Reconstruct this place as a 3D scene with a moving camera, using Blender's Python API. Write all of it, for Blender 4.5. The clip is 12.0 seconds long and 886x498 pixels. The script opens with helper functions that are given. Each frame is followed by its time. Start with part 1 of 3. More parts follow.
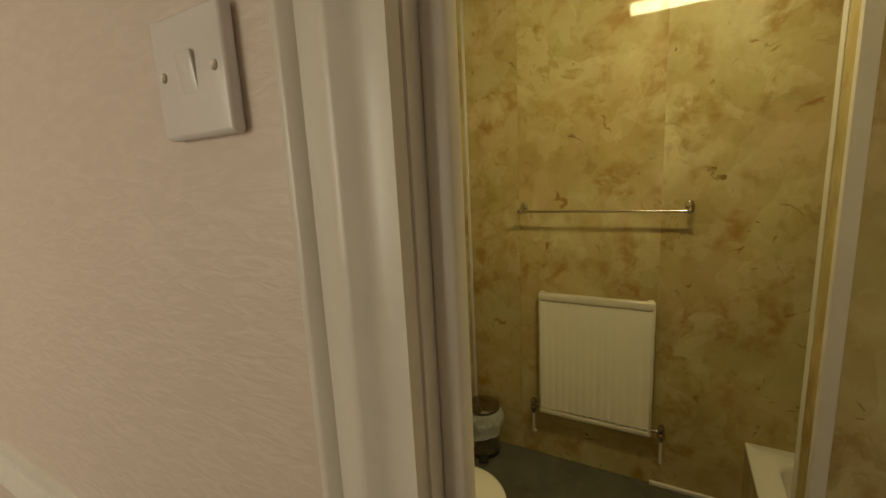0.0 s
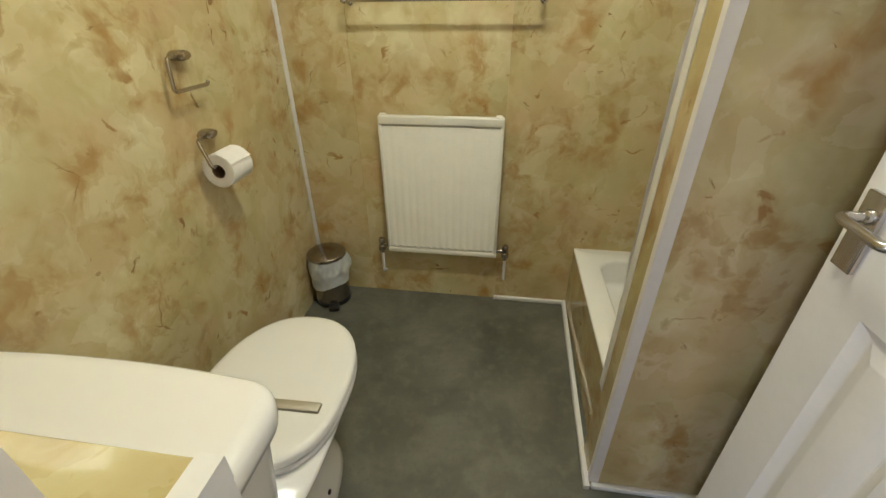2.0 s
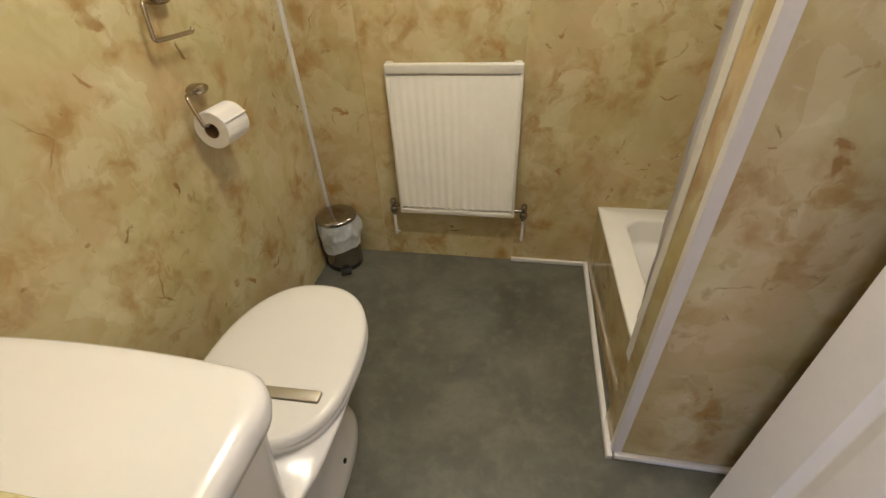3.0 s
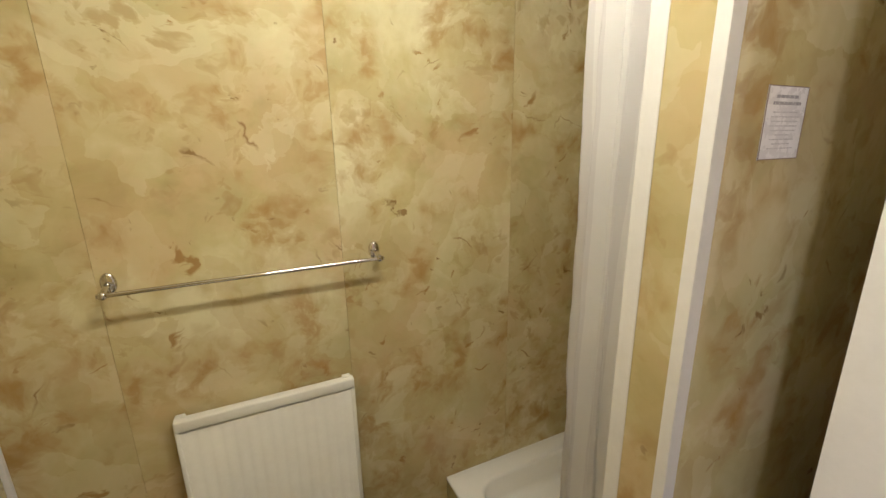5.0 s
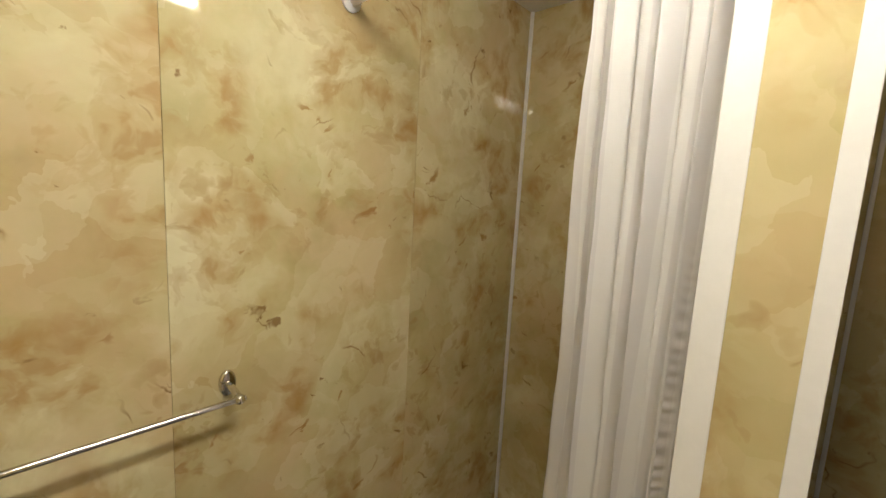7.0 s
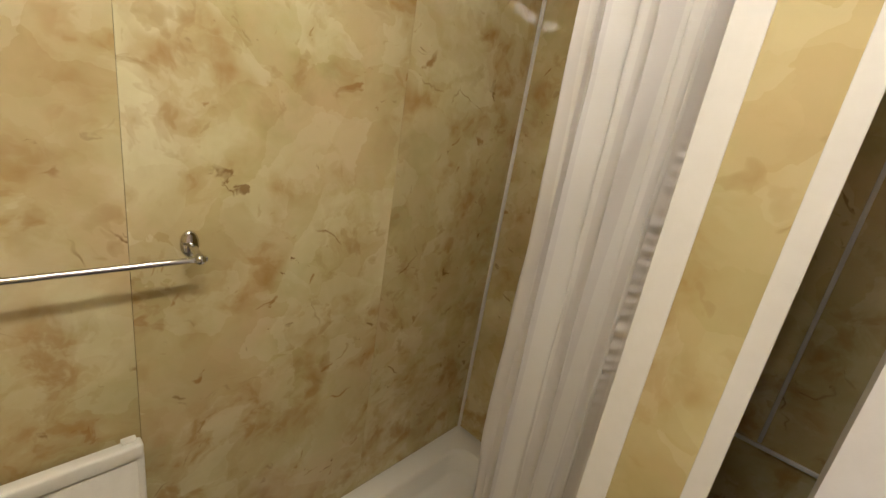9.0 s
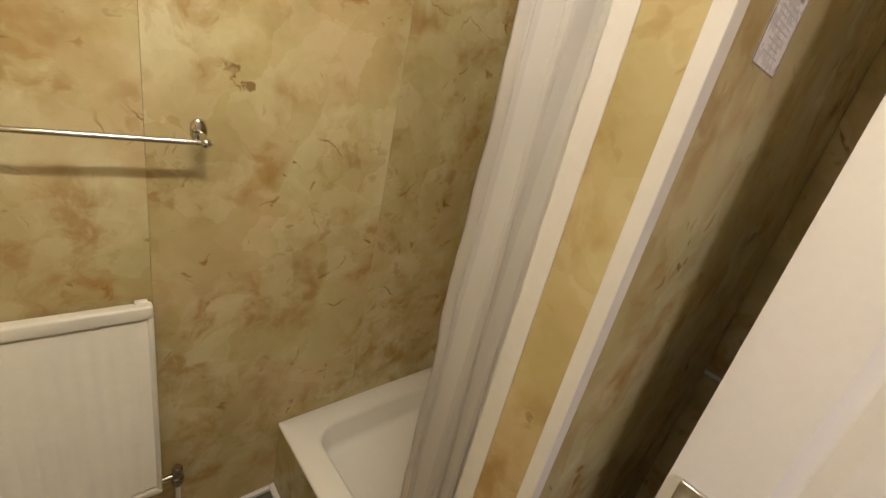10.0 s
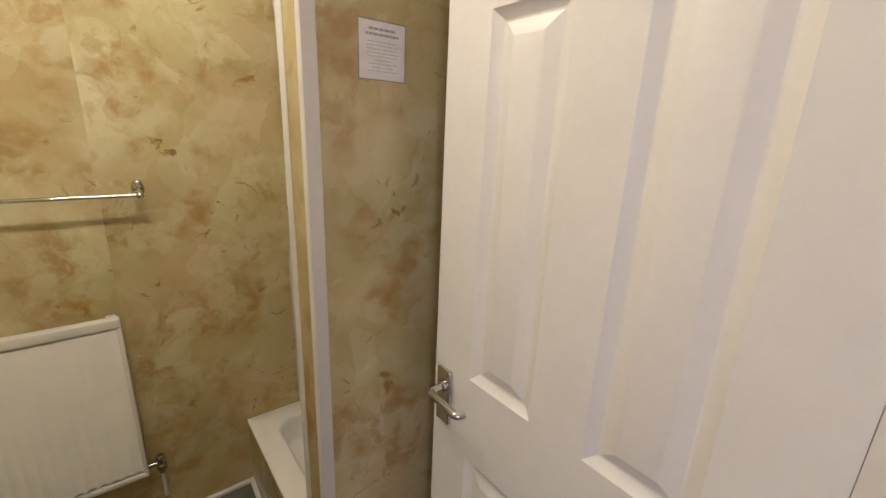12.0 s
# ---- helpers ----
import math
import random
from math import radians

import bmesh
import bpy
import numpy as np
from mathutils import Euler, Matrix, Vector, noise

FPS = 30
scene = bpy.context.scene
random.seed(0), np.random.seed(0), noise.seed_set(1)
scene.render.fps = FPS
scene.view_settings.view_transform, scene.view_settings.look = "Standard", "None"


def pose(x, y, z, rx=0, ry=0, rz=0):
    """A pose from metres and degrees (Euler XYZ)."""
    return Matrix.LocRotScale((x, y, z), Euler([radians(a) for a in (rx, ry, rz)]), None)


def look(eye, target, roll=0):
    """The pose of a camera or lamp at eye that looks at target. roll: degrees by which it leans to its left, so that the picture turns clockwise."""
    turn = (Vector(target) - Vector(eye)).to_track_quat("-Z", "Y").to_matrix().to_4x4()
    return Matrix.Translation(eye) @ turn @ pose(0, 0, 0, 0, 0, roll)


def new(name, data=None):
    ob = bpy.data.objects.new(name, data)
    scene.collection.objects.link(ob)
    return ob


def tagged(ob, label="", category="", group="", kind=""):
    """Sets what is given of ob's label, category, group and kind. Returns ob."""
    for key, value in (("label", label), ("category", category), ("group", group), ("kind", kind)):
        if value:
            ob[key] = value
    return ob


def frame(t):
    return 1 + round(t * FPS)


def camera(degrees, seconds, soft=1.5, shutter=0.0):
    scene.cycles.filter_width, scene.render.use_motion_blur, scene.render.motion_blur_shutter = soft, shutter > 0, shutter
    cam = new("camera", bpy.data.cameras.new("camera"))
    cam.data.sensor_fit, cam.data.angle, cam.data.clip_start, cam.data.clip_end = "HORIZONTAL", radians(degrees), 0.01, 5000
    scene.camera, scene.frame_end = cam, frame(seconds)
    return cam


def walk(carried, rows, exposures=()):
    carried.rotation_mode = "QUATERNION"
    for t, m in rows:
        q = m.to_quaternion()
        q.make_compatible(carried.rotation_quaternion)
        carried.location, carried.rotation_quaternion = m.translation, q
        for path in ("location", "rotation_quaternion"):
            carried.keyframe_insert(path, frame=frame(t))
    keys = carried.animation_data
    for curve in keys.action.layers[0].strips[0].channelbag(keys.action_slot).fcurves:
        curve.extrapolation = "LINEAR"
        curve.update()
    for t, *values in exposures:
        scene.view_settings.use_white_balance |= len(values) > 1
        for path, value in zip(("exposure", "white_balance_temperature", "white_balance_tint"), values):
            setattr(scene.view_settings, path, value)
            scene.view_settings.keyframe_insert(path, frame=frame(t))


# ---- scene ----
cam = camera(94.0, 12.0)
PATH = [
    (0, (-0.037, 0.135, 1.456), (-1.003, 1.852, 1.111), -2.9),
    (0.5, (-0.061, 0.23, 1.443), (-0.385, 2.17, 1.083), -1.2),
    (1, (-0.025, 0.297, 1.436), (-0.217, 2.237, 1.003), -0.9),
    (1.5, (-0.061, 0.364, 1.353), (-0.274, 2.218, 0.642), -0.4),
    (2, (-0.082, 0.396, 1.258), (-0.339, 2.1, 0.242), -0.6),
    (2.5, (-0.069, 0.419, 1.185), (-0.394, 1.965, -0.041), -1.7),
    (3, (-0.09, 0.483, 1.222), (-0.41, 2.063, 0.038), -3.0),
    (3.5, (-0.128, 0.584, 1.368), (-0.216, 2.392, 0.519), -4.9),
    (3.7, (-0.151, 0.628, 1.44), (-0.114, 2.477, 0.679), -5.7),
    (5.3, (-0.325, 0.896, 1.631), (0.633, 2.589, 1.168), 0.9),
    (5.5, (-0.325, 0.964, 1.639), (0.722, 2.612, 1.207), 2.0),
    (6, (-0.312, 1.095, 1.652), (0.969, 2.582, 1.261), 4.2),
    (6.3, (-0.315, 1.154, 1.654), (1.066, 2.55, 1.272), 4.4),
    (6.5, (-0.323, 1.174, 1.66), (1.109, 2.532, 1.336), 4.0),
    (6.7, (-0.315, 1.191, 1.686), (1.153, 2.523, 1.423), 3.1),
    (8.3, (-0.199, 1.193, 1.727), (1.252, 2.52, 1.358), 3.7),
    (8.5, (-0.203, 1.189, 1.697), (1.239, 2.503, 1.251), 4.8),
    (9, (-0.225, 1.169, 1.598), (1.209, 2.44, 1.023), 9.3),
    (9.5, (-0.207, 1.106, 1.519), (1.16, 2.394, 0.837), 13.3),
    (10, (-0.204, 1.008, 1.496), (1.117, 2.325, 0.774), 13.0),
    (10.5, (-0.17, 0.863, 1.495), (1.114, 2.238, 0.817), 9.4),
    (11, (-0.121, 0.732, 1.515), (1.176, 2.14, 0.939), 6.0),
    (11.5, (-0.089, 0.618, 1.505), (1.24, 1.989, 0.908), 3.6),
    (12, (-0.031, 0.44, 1.501), (1.171, 1.941, 0.951), 2.3),
]
EXPOSURES = [(0.0, -1.12, 9000, -9), (0.25, -0.72, 9300, -16), (0.5, -0.28, 9600, -22), (1.0, -0.22, 8000, -26), (1.25, 0.0, 6550, -22), (1.5, 0.16, 5450, -15), (2.0, 0.30, 5200, 2), (2.5, 0.36, 5300, 12), (3.2, 0.36, 5450, 13), (5.3, -0.02, 5400, 10), (6.5, -0.12, 5350, 11), (8.5, -0.26, 5400, 13), (9.5, 0.02, 5650, 15), (10.5, 0.0, 5850, 14), (12.0, -0.22, 5600, 15)]
walk(cam, [(t, look(eye, target, roll)) for t, eye, target, roll in PATH], EXPOSURES)

# ---- light and exposure ----
world = bpy.data.worlds.new("sky")
scene.world = world
world.use_nodes = True
wn = world.node_tree.nodes
sky = wn.new("ShaderNodeTexSky")
sky.sky_type, sky.sun_disc = "NISHITA", False
sky.sun_elevation, sky.sun_rotation = radians(35), radians(160)
world.node_tree.links.new(sky.outputs[0], wn["Background"].inputs[0])
wn["Background"].inputs[1].default_value = 0.1

LAMP_STRENGTH = 91.0
LAMP_COLOUR = (1.0, 0.84, 0.58, 1)
daylight = new("window_daylight", bpy.data.lights.new("window_daylight", "AREA"))
daylight.data.shape, daylight.data.size, daylight.data.size_y = "RECTANGLE", 0.86, 0.96
daylight.data.energy, daylight.data.color = 23.0, (1.0, 0.93, 0.95)
daylight.matrix_world = look((-1.2, -1.305, 1.5), (-1.2, 0.0, 1.4))


# ---- materials ----
def shader(name, colour=(0.8, 0.8, 0.8), rough=0.5, metal=0.0):
    m = bpy.data.materials.new(name)
    m.use_nodes = True
    b = m.node_tree.nodes["Principled BSDF"]
    b.inputs["Base Color"].default_value = (*colour, 1)
    b.inputs["Roughness"].default_value = rough
    b.inputs["Metallic"].default_value = metal
    return m, m.node_tree.nodes, m.node_tree.links, b


def node(nodes, kind, **values):
    n = nodes.new(kind)
    for key, value in values.items():
        n.inputs[key].default_value = value
    return n


def ramp(nodes, links, source, stops):
    n = nodes.new("ShaderNodeValToRGB")
    e = n.color_ramp.elements
    while len(e) < len(stops):
        e.new(0.5)
    for k, (at, c) in enumerate(stops):
        e[k].position = at
        e[k].color = (*c, 1) if len(c) == 3 else c
    links.new(source, n.inputs[0])
    return n.outputs[0]


def mix(nodes, links, fac, a, b, mode="MIX"):
    n = nodes.new("ShaderNodeMix")
    n.data_type, n.blend_type = "RGBA", mode
    for socket, value in ((n.inputs[0], fac), (n.inputs[6], a), (n.inputs[7], b)):
        if isinstance(value, (int, float)):
            socket.default_value = value
        elif isinstance(value, tuple):
            socket.default_value = (*value, 1)
        else:
            links.new(value, socket)
    return n.outputs[2]


def grey(a, b):
    return [(a, (0, 0, 0)), (b, (1, 1, 1))]


def coords(nodes, links, jitter=0.0):
    tc = nodes.new("ShaderNodeTexCoord")
    if not jitter:
        return tc.outputs["Object"]
    info = nodes.new("ShaderNodeObjectInfo")
    mul = nodes.new("ShaderNodeMath")
    mul.operation = "MULTIPLY"
    mul.inputs[1].default_value = jitter
    links.new(info.outputs["Random"], mul.inputs[0])
    add = nodes.new("ShaderNodeVectorMath")
    add.operation = "ADD"
    links.new(tc.outputs["Object"], add.inputs[0])
    links.new(mul.outputs[0], add.inputs[1])
    return add.outputs[0]


def add_bump(nodes, links, b, source, strength, distance):
    n = node(nodes, "ShaderNodeBump", Strength=strength, Distance=distance)
    links.new(source, n.inputs["Height"])
    links.new(n.outputs[0], b.inputs["Normal"])


def marble(name="marble_laminate"):
    m, n, l, b = shader(name, rough=0.2)
    b.inputs["Specular IOR Level"].default_value = 0.42
    c = coords(n, l, 7.0)

    def noise_tex(vec, scale, detail, roughness, distortion=0.0, out=0):
        t = node(n, "ShaderNodeTexNoise", Scale=scale, Detail=detail, Roughness=roughness, Distortion=distortion)
        l.new(vec, t.inputs["Vector"])
        return t.outputs[out]

    def warp(vec, scale, amount):
        t = noise_tex(vec, scale, 4, 0.6, 0, 1)
        s = n.new("ShaderNodeVectorMath")
        s.operation = "SUBTRACT"
        s.inputs[1].default_value = (0.5, 0.5, 0.5)
        l.new(t, s.inputs[0])
        k = n.new("ShaderNodeVectorMath")
        k.operation = "SCALE"
        k.inputs["Scale"].default_value = amount
        l.new(s.outputs[0], k.inputs[0])
        a = n.new("ShaderNodeVectorMath")
        a.operation = "ADD"
        l.new(vec, a.inputs[0])
        l.new(k.outputs[0], a.inputs[1])
        return a.outputs[0]

    def voronoi(vec, scale, feature, out):
        t = n.new("ShaderNodeTexVoronoi")
        t.feature = feature
        t.inputs["Scale"].default_value = scale
        l.new(vec, t.inputs["Vector"])
        return t.outputs[out]

    soft = warp(c, 2.0, 0.45)
    hard = warp(warp(c, 2.2, 0.24), 7.0, 0.07)
    base = ramp(n, l, noise_tex(soft, 3.4, 5, 0.55), [(0.28, (0.37, 0.295, 0.12)), (0.42, (0.475, 0.395, 0.18)), (0.54, (0.565, 0.49, 0.25)), (0.68, (0.70, 0.64, 0.40))])
    # veils of pinkish tan and of grey green
    pink = ramp(n, l, noise_tex(warp(c, 3.1, 0.3), 3.9, 5, 0.55), [(0.46, (0, 0, 0)), (0.62, (0.70, 0.70, 0.70))])
    col = mix(n, l, pink, base, (0.585, 0.44, 0.245))
    green = ramp(n, l, noise_tex(soft, 2.3, 5, 0.55), [(0.49, (0, 0, 0)), (0.66, (0.62, 0.62, 0.62))])
    col = mix(n, l, green, col, (0.45, 0.415, 0.205))
    # torn patches laid over one another, each with its own tone
    for size, deep, pale in ((5.6, 0.26, 0.26), (9.0, 0.24, 0.24)):
        cells = n.new("ShaderNodeSeparateColor")
        l.new(voronoi(warp(hard, 5.0 + size, 0.055), size, "F1", "Color"), cells.inputs[0])
        col = mix(n, l, ramp(n, l, cells.outputs[0], [(0.62, (0, 0, 0)), (0.70, (pale * 0.5,) * 3), (0.95, (pale,) * 3)]), col, (0.745, 0.69, 0.455))
        col = mix(n, l, ramp(n, l, cells.outputs[1], [(0.62, (0, 0, 0)), (0.70, (deep * 0.5,) * 3), (0.95, (deep,) * 3)]), col, (0.47, 0.345, 0.16))
    # pale clouds that soften the patches again
    cloud = ramp(n, l, noise_tex(warp(c, 4.0, 0.2), 5.0, 4, 0.5), [(0.52, (0, 0, 0)), (0.70, (0.55, 0.55, 0.55))])
    col = mix(n, l, cloud, col, (0.65, 0.58, 0.35))
    # rust in clusters: smudges with one crisp side
    region = ramp(n, l, noise_tex(warp(c, 3.0, 0.15), 5.0, 3, 0.5), grey(0.45, 0.585))
    fleck = ramp(n, l, noise_tex(hard, 9.5, 4, 0.58, 0.25), [(0.46, (0, 0, 0)), (0.49, (0.22, 0.22, 0.22)), (0.55, (0.38, 0.38, 0.38)), (0.585, (0.62, 0.62, 0.62)), (0.70, (0.92, 0.92, 0.92))])
    col = mix(n, l, mix(n, l, 1.0, region, fleck, "MULTIPLY"), col, (0.385, 0.238, 0.072))
    # smaller tea-brown dabs
    dab = ramp(n, l, noise_tex(hard, 17.0, 3, 0.55, 0.2), [(0.57, (0, 0, 0)), (0.59, (0.25, 0.25, 0.25)), (0.68, (0.55, 0.55, 0.55))])
    around = ramp(n, l, noise_tex(c, 3.7, 3, 0.5), grey(0.47, 0.6))
    col = mix(n, l, mix(n, l, 1.0, dab, around, "MULTIPLY"), col, (0.36, 0.235, 0.085))
    # sparse thin dark strokes beside the clusters
    for turn, size, low, colour in ((0.9, 9.0, 0.655, (0.33, 0.19, 0.06)), (-0.7, 12.0, 0.665, (0.22, 0.13, 0.045))):
        stretch = n.new("ShaderNodeMapping")
        stretch.vector_type = "TEXTURE"
        stretch.inputs["Rotation"].default_value = (turn, turn, 0.3)
        stretch.inputs["Scale"].default_value = (0.5, 0.5, 2.8)
        l.new(hard, stretch.inputs[0])
        stroke = ramp(n, l, noise_tex(stretch.outputs[0], size, 3, 0.55, 0.5), [(low, (0, 0, 0)), (low + 0.05, (0.85, 0.85, 0.85))])
        near = ramp(n, l, noise_tex(c, 4.2 + size * 0.05, 2, 0.5), grey(0.46, 0.58))
        col = mix(n, l, mix(n, l, 1.0, stroke, near, "MULTIPLY"), col, colour)
    vein = ramp(n, l, voronoi(hard, 3.4, "DISTANCE_TO_EDGE", "Distance"), [(0.0, (0.85, 0.85, 0.85)), (0.010, (0, 0, 0))])
    gate = ramp(n, l, noise_tex(c, 6.0, 2, 0.5), grey(0.61, 0.68))
    col = mix(n, l, mix(n, l, 1.0, vein, gate, "MULTIPLY"), col, (0.24, 0.13, 0.045))
    l.new(col, b.inputs["Base Color"])
    l.new(ramp(n, l, noise_tex(c, 22, 4, 0.6), [(0.3, (0.025, 0.025, 0.025)), (0.75, (0.055, 0.055, 0.055))]), b.inputs["Roughness"])
    add_bump(n, l, b, noise_tex(c, 6, 2, 0.5), 0.02, 0.01)
    return m


def speckled(name, colour, colour2, rough, scale, strength=0.05, distance=0.002, rough2=None):
    """Plain surface with a fine grain and a broad unevenness of tone."""
    m, n, l, b = shader(name, colour, rough)
    c = coords(n, l, 3.0)
    big = node(n, "ShaderNodeTexNoise", Scale=scale * 0.12, Detail=5.0, Roughness=0.6)
    fine = node(n, "ShaderNodeTexNoise", Scale=scale, Detail=5.0, Roughness=0.65)
    l.new(c, big.inputs["Vector"])
    l.new(c, fine.inputs["Vector"])
    both = mix(n, l, 0.4, big.outputs[0], fine.outputs[0])
    l.new(ramp(n, l, both, [(0.35, colour2), (0.62, colour)]), b.inputs["Base Color"])
    l.new(ramp(n, l, fine.outputs[0], [(0.3, (rough,) * 3), (0.7, (rough2 or rough * 1.2,) * 3)]), b.inputs["Roughness"])
    if strength:
        add_bump(n, l, b, fine.outputs[0], strength, distance)
    return m


def wallpaper():
    m, n, l, b = shader("blown_vinyl_wallpaper", (0.7, 0.6, 0.52), 0.42)
    c = coords(n, l)
    st = n.new("ShaderNodeMapping")
    st.inputs["Scale"].default_value = (26, 26, 90)
    st.inputs["Rotation"].default_value = (0, radians(8), 0)
    l.new(c, st.inputs[0])
    t = node(n, "ShaderNodeTexNoise", Scale=1.0, Detail=4.0, Roughness=0.55, Distortion=0.9)
    l.new(st.outputs[0], t.inputs["Vector"])
    h = ramp(n, l, t.outputs[0], grey(0.42, 0.66))
    l.new(mix(n, l, h, (0.68, 0.565, 0.505), (0.72, 0.605, 0.545)), b.inputs["Base Color"])
    add_bump(n, l, b, h, 0.16, 0.003)
    return m


def vinyl_floor():
    m, n, l, b = shader("slate_vinyl", (0.1, 0.1, 0.09), 0.4)
    c = coords(n, l)
    a = node(n, "ShaderNodeTexNoise", Scale=3.2, Detail=8.0, Roughness=0.62, Distortion=0.4)
    f = node(n, "ShaderNodeTexNoise", Scale=60.0, Detail=3.0, Roughness=0.6)
    g = node(n, "ShaderNodeTexNoise", Scale=17.0, Detail=4.0, Roughness=0.6)
    for t in (a, f, g):
        l.new(c, t.inputs["Vector"])
    col = ramp(n, l, a.outputs[0], [(0.3, (0.072, 0.072, 0.056)), (0.5, (0.117, 0.116, 0.091)), (0.7, (0.185, 0.183, 0.142))])
    col = mix(n, l, ramp(n, l, g.outputs[0], [(0.5, (0, 0, 0)), (0.75, (0.5, 0.5, 0.5))]), col, (0.2, 0.195, 0.15))
    col = mix(n, l, ramp(n, l, f.outputs[0], [(0.55, (0, 0, 0)), (0.75, (0.35, 0.35, 0.35))]), col, (0.07, 0.07, 0.065))
    l.new(col, b.inputs["Base Color"])
    l.new(ramp(n, l, g.outputs[0], [(0.3, (0.34,) * 3), (0.7, (0.48,) * 3)]), b.inputs["Roughness"])
    add_bump(n, l, b, f.outputs[0], 0.15, 0.0015)
    return m


def satin_cloth():
    m, n, l, b = shader("satin_curtain_cloth", (0.85, 0.825, 0.80), 0.42)
    uv = n.new("ShaderNodeUVMap")
    sep = n.new("ShaderNodeSeparateXYZ")
    l.new(uv.outputs[0], sep.inputs[0])
    s = n.new("ShaderNodeMath")
    s.operation = "PINGPONG"
    s.inputs[1].default_value = 0.5
    k = n.new("ShaderNodeMath")
    k.operation = "MULTIPLY"
    k.inputs[1].default_value = 9.0
    l.new(sep.outputs[0], k.inputs[0])
    l.new(k.outputs[0], s.inputs[0])
    stripe = ramp(n, l, s.outputs[0], grey(0.27, 0.30))
    l.new(mix(n, l, stripe, (0.84, 0.82, 0.825), (0.985, 0.975, 0.97)), b.inputs["Base Color"])
    l.new(ramp(n, l, stripe, [(0.0, (0.55,) * 3), (1.0, (0.27,) * 3)]), b.inputs["Roughness"])
    b.inputs["Sheen Weight"].default_value = 0.2
    t = node(n, "ShaderNodeTexNoise", Scale=38.0, Detail=3.0)
    l.new(coords(n, l), t.inputs["Vector"])
    add_bump(n, l, b, t.outputs[0], 0.2, 0.004)
    tr = n.new("ShaderNodeBsdfTranslucent")
    tr.inputs[0].default_value = (0.95, 0.93, 0.92, 1)
    both = n.new("ShaderNodeMixShader")
    both.inputs[0].default_value = 0.28
    l.new(b.outputs[0], both.inputs[1])
    l.new(tr.outputs[0], both.inputs[2])
    l.new(both.outputs[0], n["Material Output"].inputs[0])
    return m


def metal(name, colour, rough):
    m, n, l, b = shader(name, colour, rough, 1.0)
    t = node(n, "ShaderNodeTexNoise", Scale=45.0, Detail=4.0)
    l.new(coords(n, l), t.inputs["Vector"])
    l.new(ramp(n, l, t.outputs[0], [(0.3, (rough * 0.92,) * 3), (0.75, (rough * 1.12,) * 3)]), b.inputs["Roughness"])
    return m


MARBLE = marble()
WHITE_PVC = speckled("white_pvc_trim", (0.80, 0.79, 0.79), (0.75, 0.74, 0.73), 0.35, 60)
PAINT = speckled("white_gloss_paint", (0.80, 0.77, 0.72), (0.76, 0.73, 0.675), 0.34, 90, 0.06, 0.002)
ARCH_PAINT = speckled("cream_gloss_paint", (0.74, 0.70, 0.64), (0.69, 0.645, 0.585), 0.28, 70, 0.06, 0.002)
RAD_PAINT = speckled("radiator_enamel", (0.80, 0.785, 0.72), (0.75, 0.735, 0.67), 0.34, 80, 0.04, 0.001)
CERAMIC = speckled("white_ceramic", (0.82, 0.81, 0.80), (0.81, 0.80, 0.79), 0.15, 30, 0, 0.001, 0.155)
SEAT_PLASTIC = speckled("white_seat_plastic", (0.81, 0.80, 0.78), (0.80, 0.79, 0.77), 0.25, 50, 0, 0.001, 0.252)
ACRYLIC = speckled("white_tray_acrylic", (0.90, 0.89, 0.86), (0.88, 0.87, 0.84), 0.22, 50, 0, 0.001, 0.225)
CEILING_PAINT = speckled("ceiling_emulsion", (0.80, 0.78, 0.74), (0.76, 0.74, 0.70), 0.85, 120, 0.1, 0.002)
HALL_PAPER = wallpaper()
HALL_CARPET = speckled("hall_carpet", (0.22, 0.17, 0.14), (0.13, 0.10, 0.08), 0.95, 300, 0.6, 0.006)
FLOOR_VINYL = vinyl_floor()
CLOTH = satin_cloth()
CHROME = metal("chrome", (0.62, 0.60, 0.57), 0.08)
BRUSHED = metal("brushed_steel", (0.58, 0.56, 0.54), 0.24)
BIN_STEEL = metal("dark_bin_steel", (0.34, 0.31, 0.28), 0.13)
OLD_CHROME = metal("tarnished_chrome", (0.42, 0.37, 0.31), 0.25)
LEVER_METAL = metal("dull_nickel", (0.40, 0.375, 0.31), 0.5)
BLACK_PLASTIC = speckled("black_plastic", (0.02, 0.02, 0.02), (0.015, 0.015, 0.015), 0.35, 80)
HOLE_SHADE = speckled("recess_shade", (0.02, 0.017, 0.015), (0.015, 0.013, 0.01), 0.7, 80)
BAG = speckled("thin_white_polythene", (0.66, 0.69, 0.70), (0.52, 0.55, 0.57), 0.28, 40, 0.4, 0.006)
TISSUE = speckled("toilet_tissue", (0.84, 0.82, 0.79), (0.79, 0.77, 0.74), 0.95, 160, 0.25, 0.002)
CARDBOARD = speckled("cardboard_tube", (0.22, 0.14, 0.08), (0.16, 0.10, 0.055), 0.9, 120)
CARD = speckled("laminated_card", (0.80, 0.78, 0.80), (0.76, 0.74, 0.76), 0.25, 60)
INK = speckled("grey_print", (0.36, 0.34, 0.37), (0.28, 0.27, 0.30), 0.5, 80)
INK_PALE = speckled("pale_print", (0.56, 0.54, 0.57), (0.46, 0.44, 0.47), 0.5, 80)
CARD_EDGE = speckled("card_border", (0.22, 0.15, 0.13), (0.16, 0.10, 0.09), 0.4, 80)
SEALANT = speckled("pale_joint_sealant", (0.60, 0.54, 0.38), (0.50, 0.44, 0.30), 0.5, 60)
SWITCH_PLASTIC = speckled("switch_plastic", (0.74, 0.70, 0.69), (0.71, 0.67, 0.66), 0.2, 60)
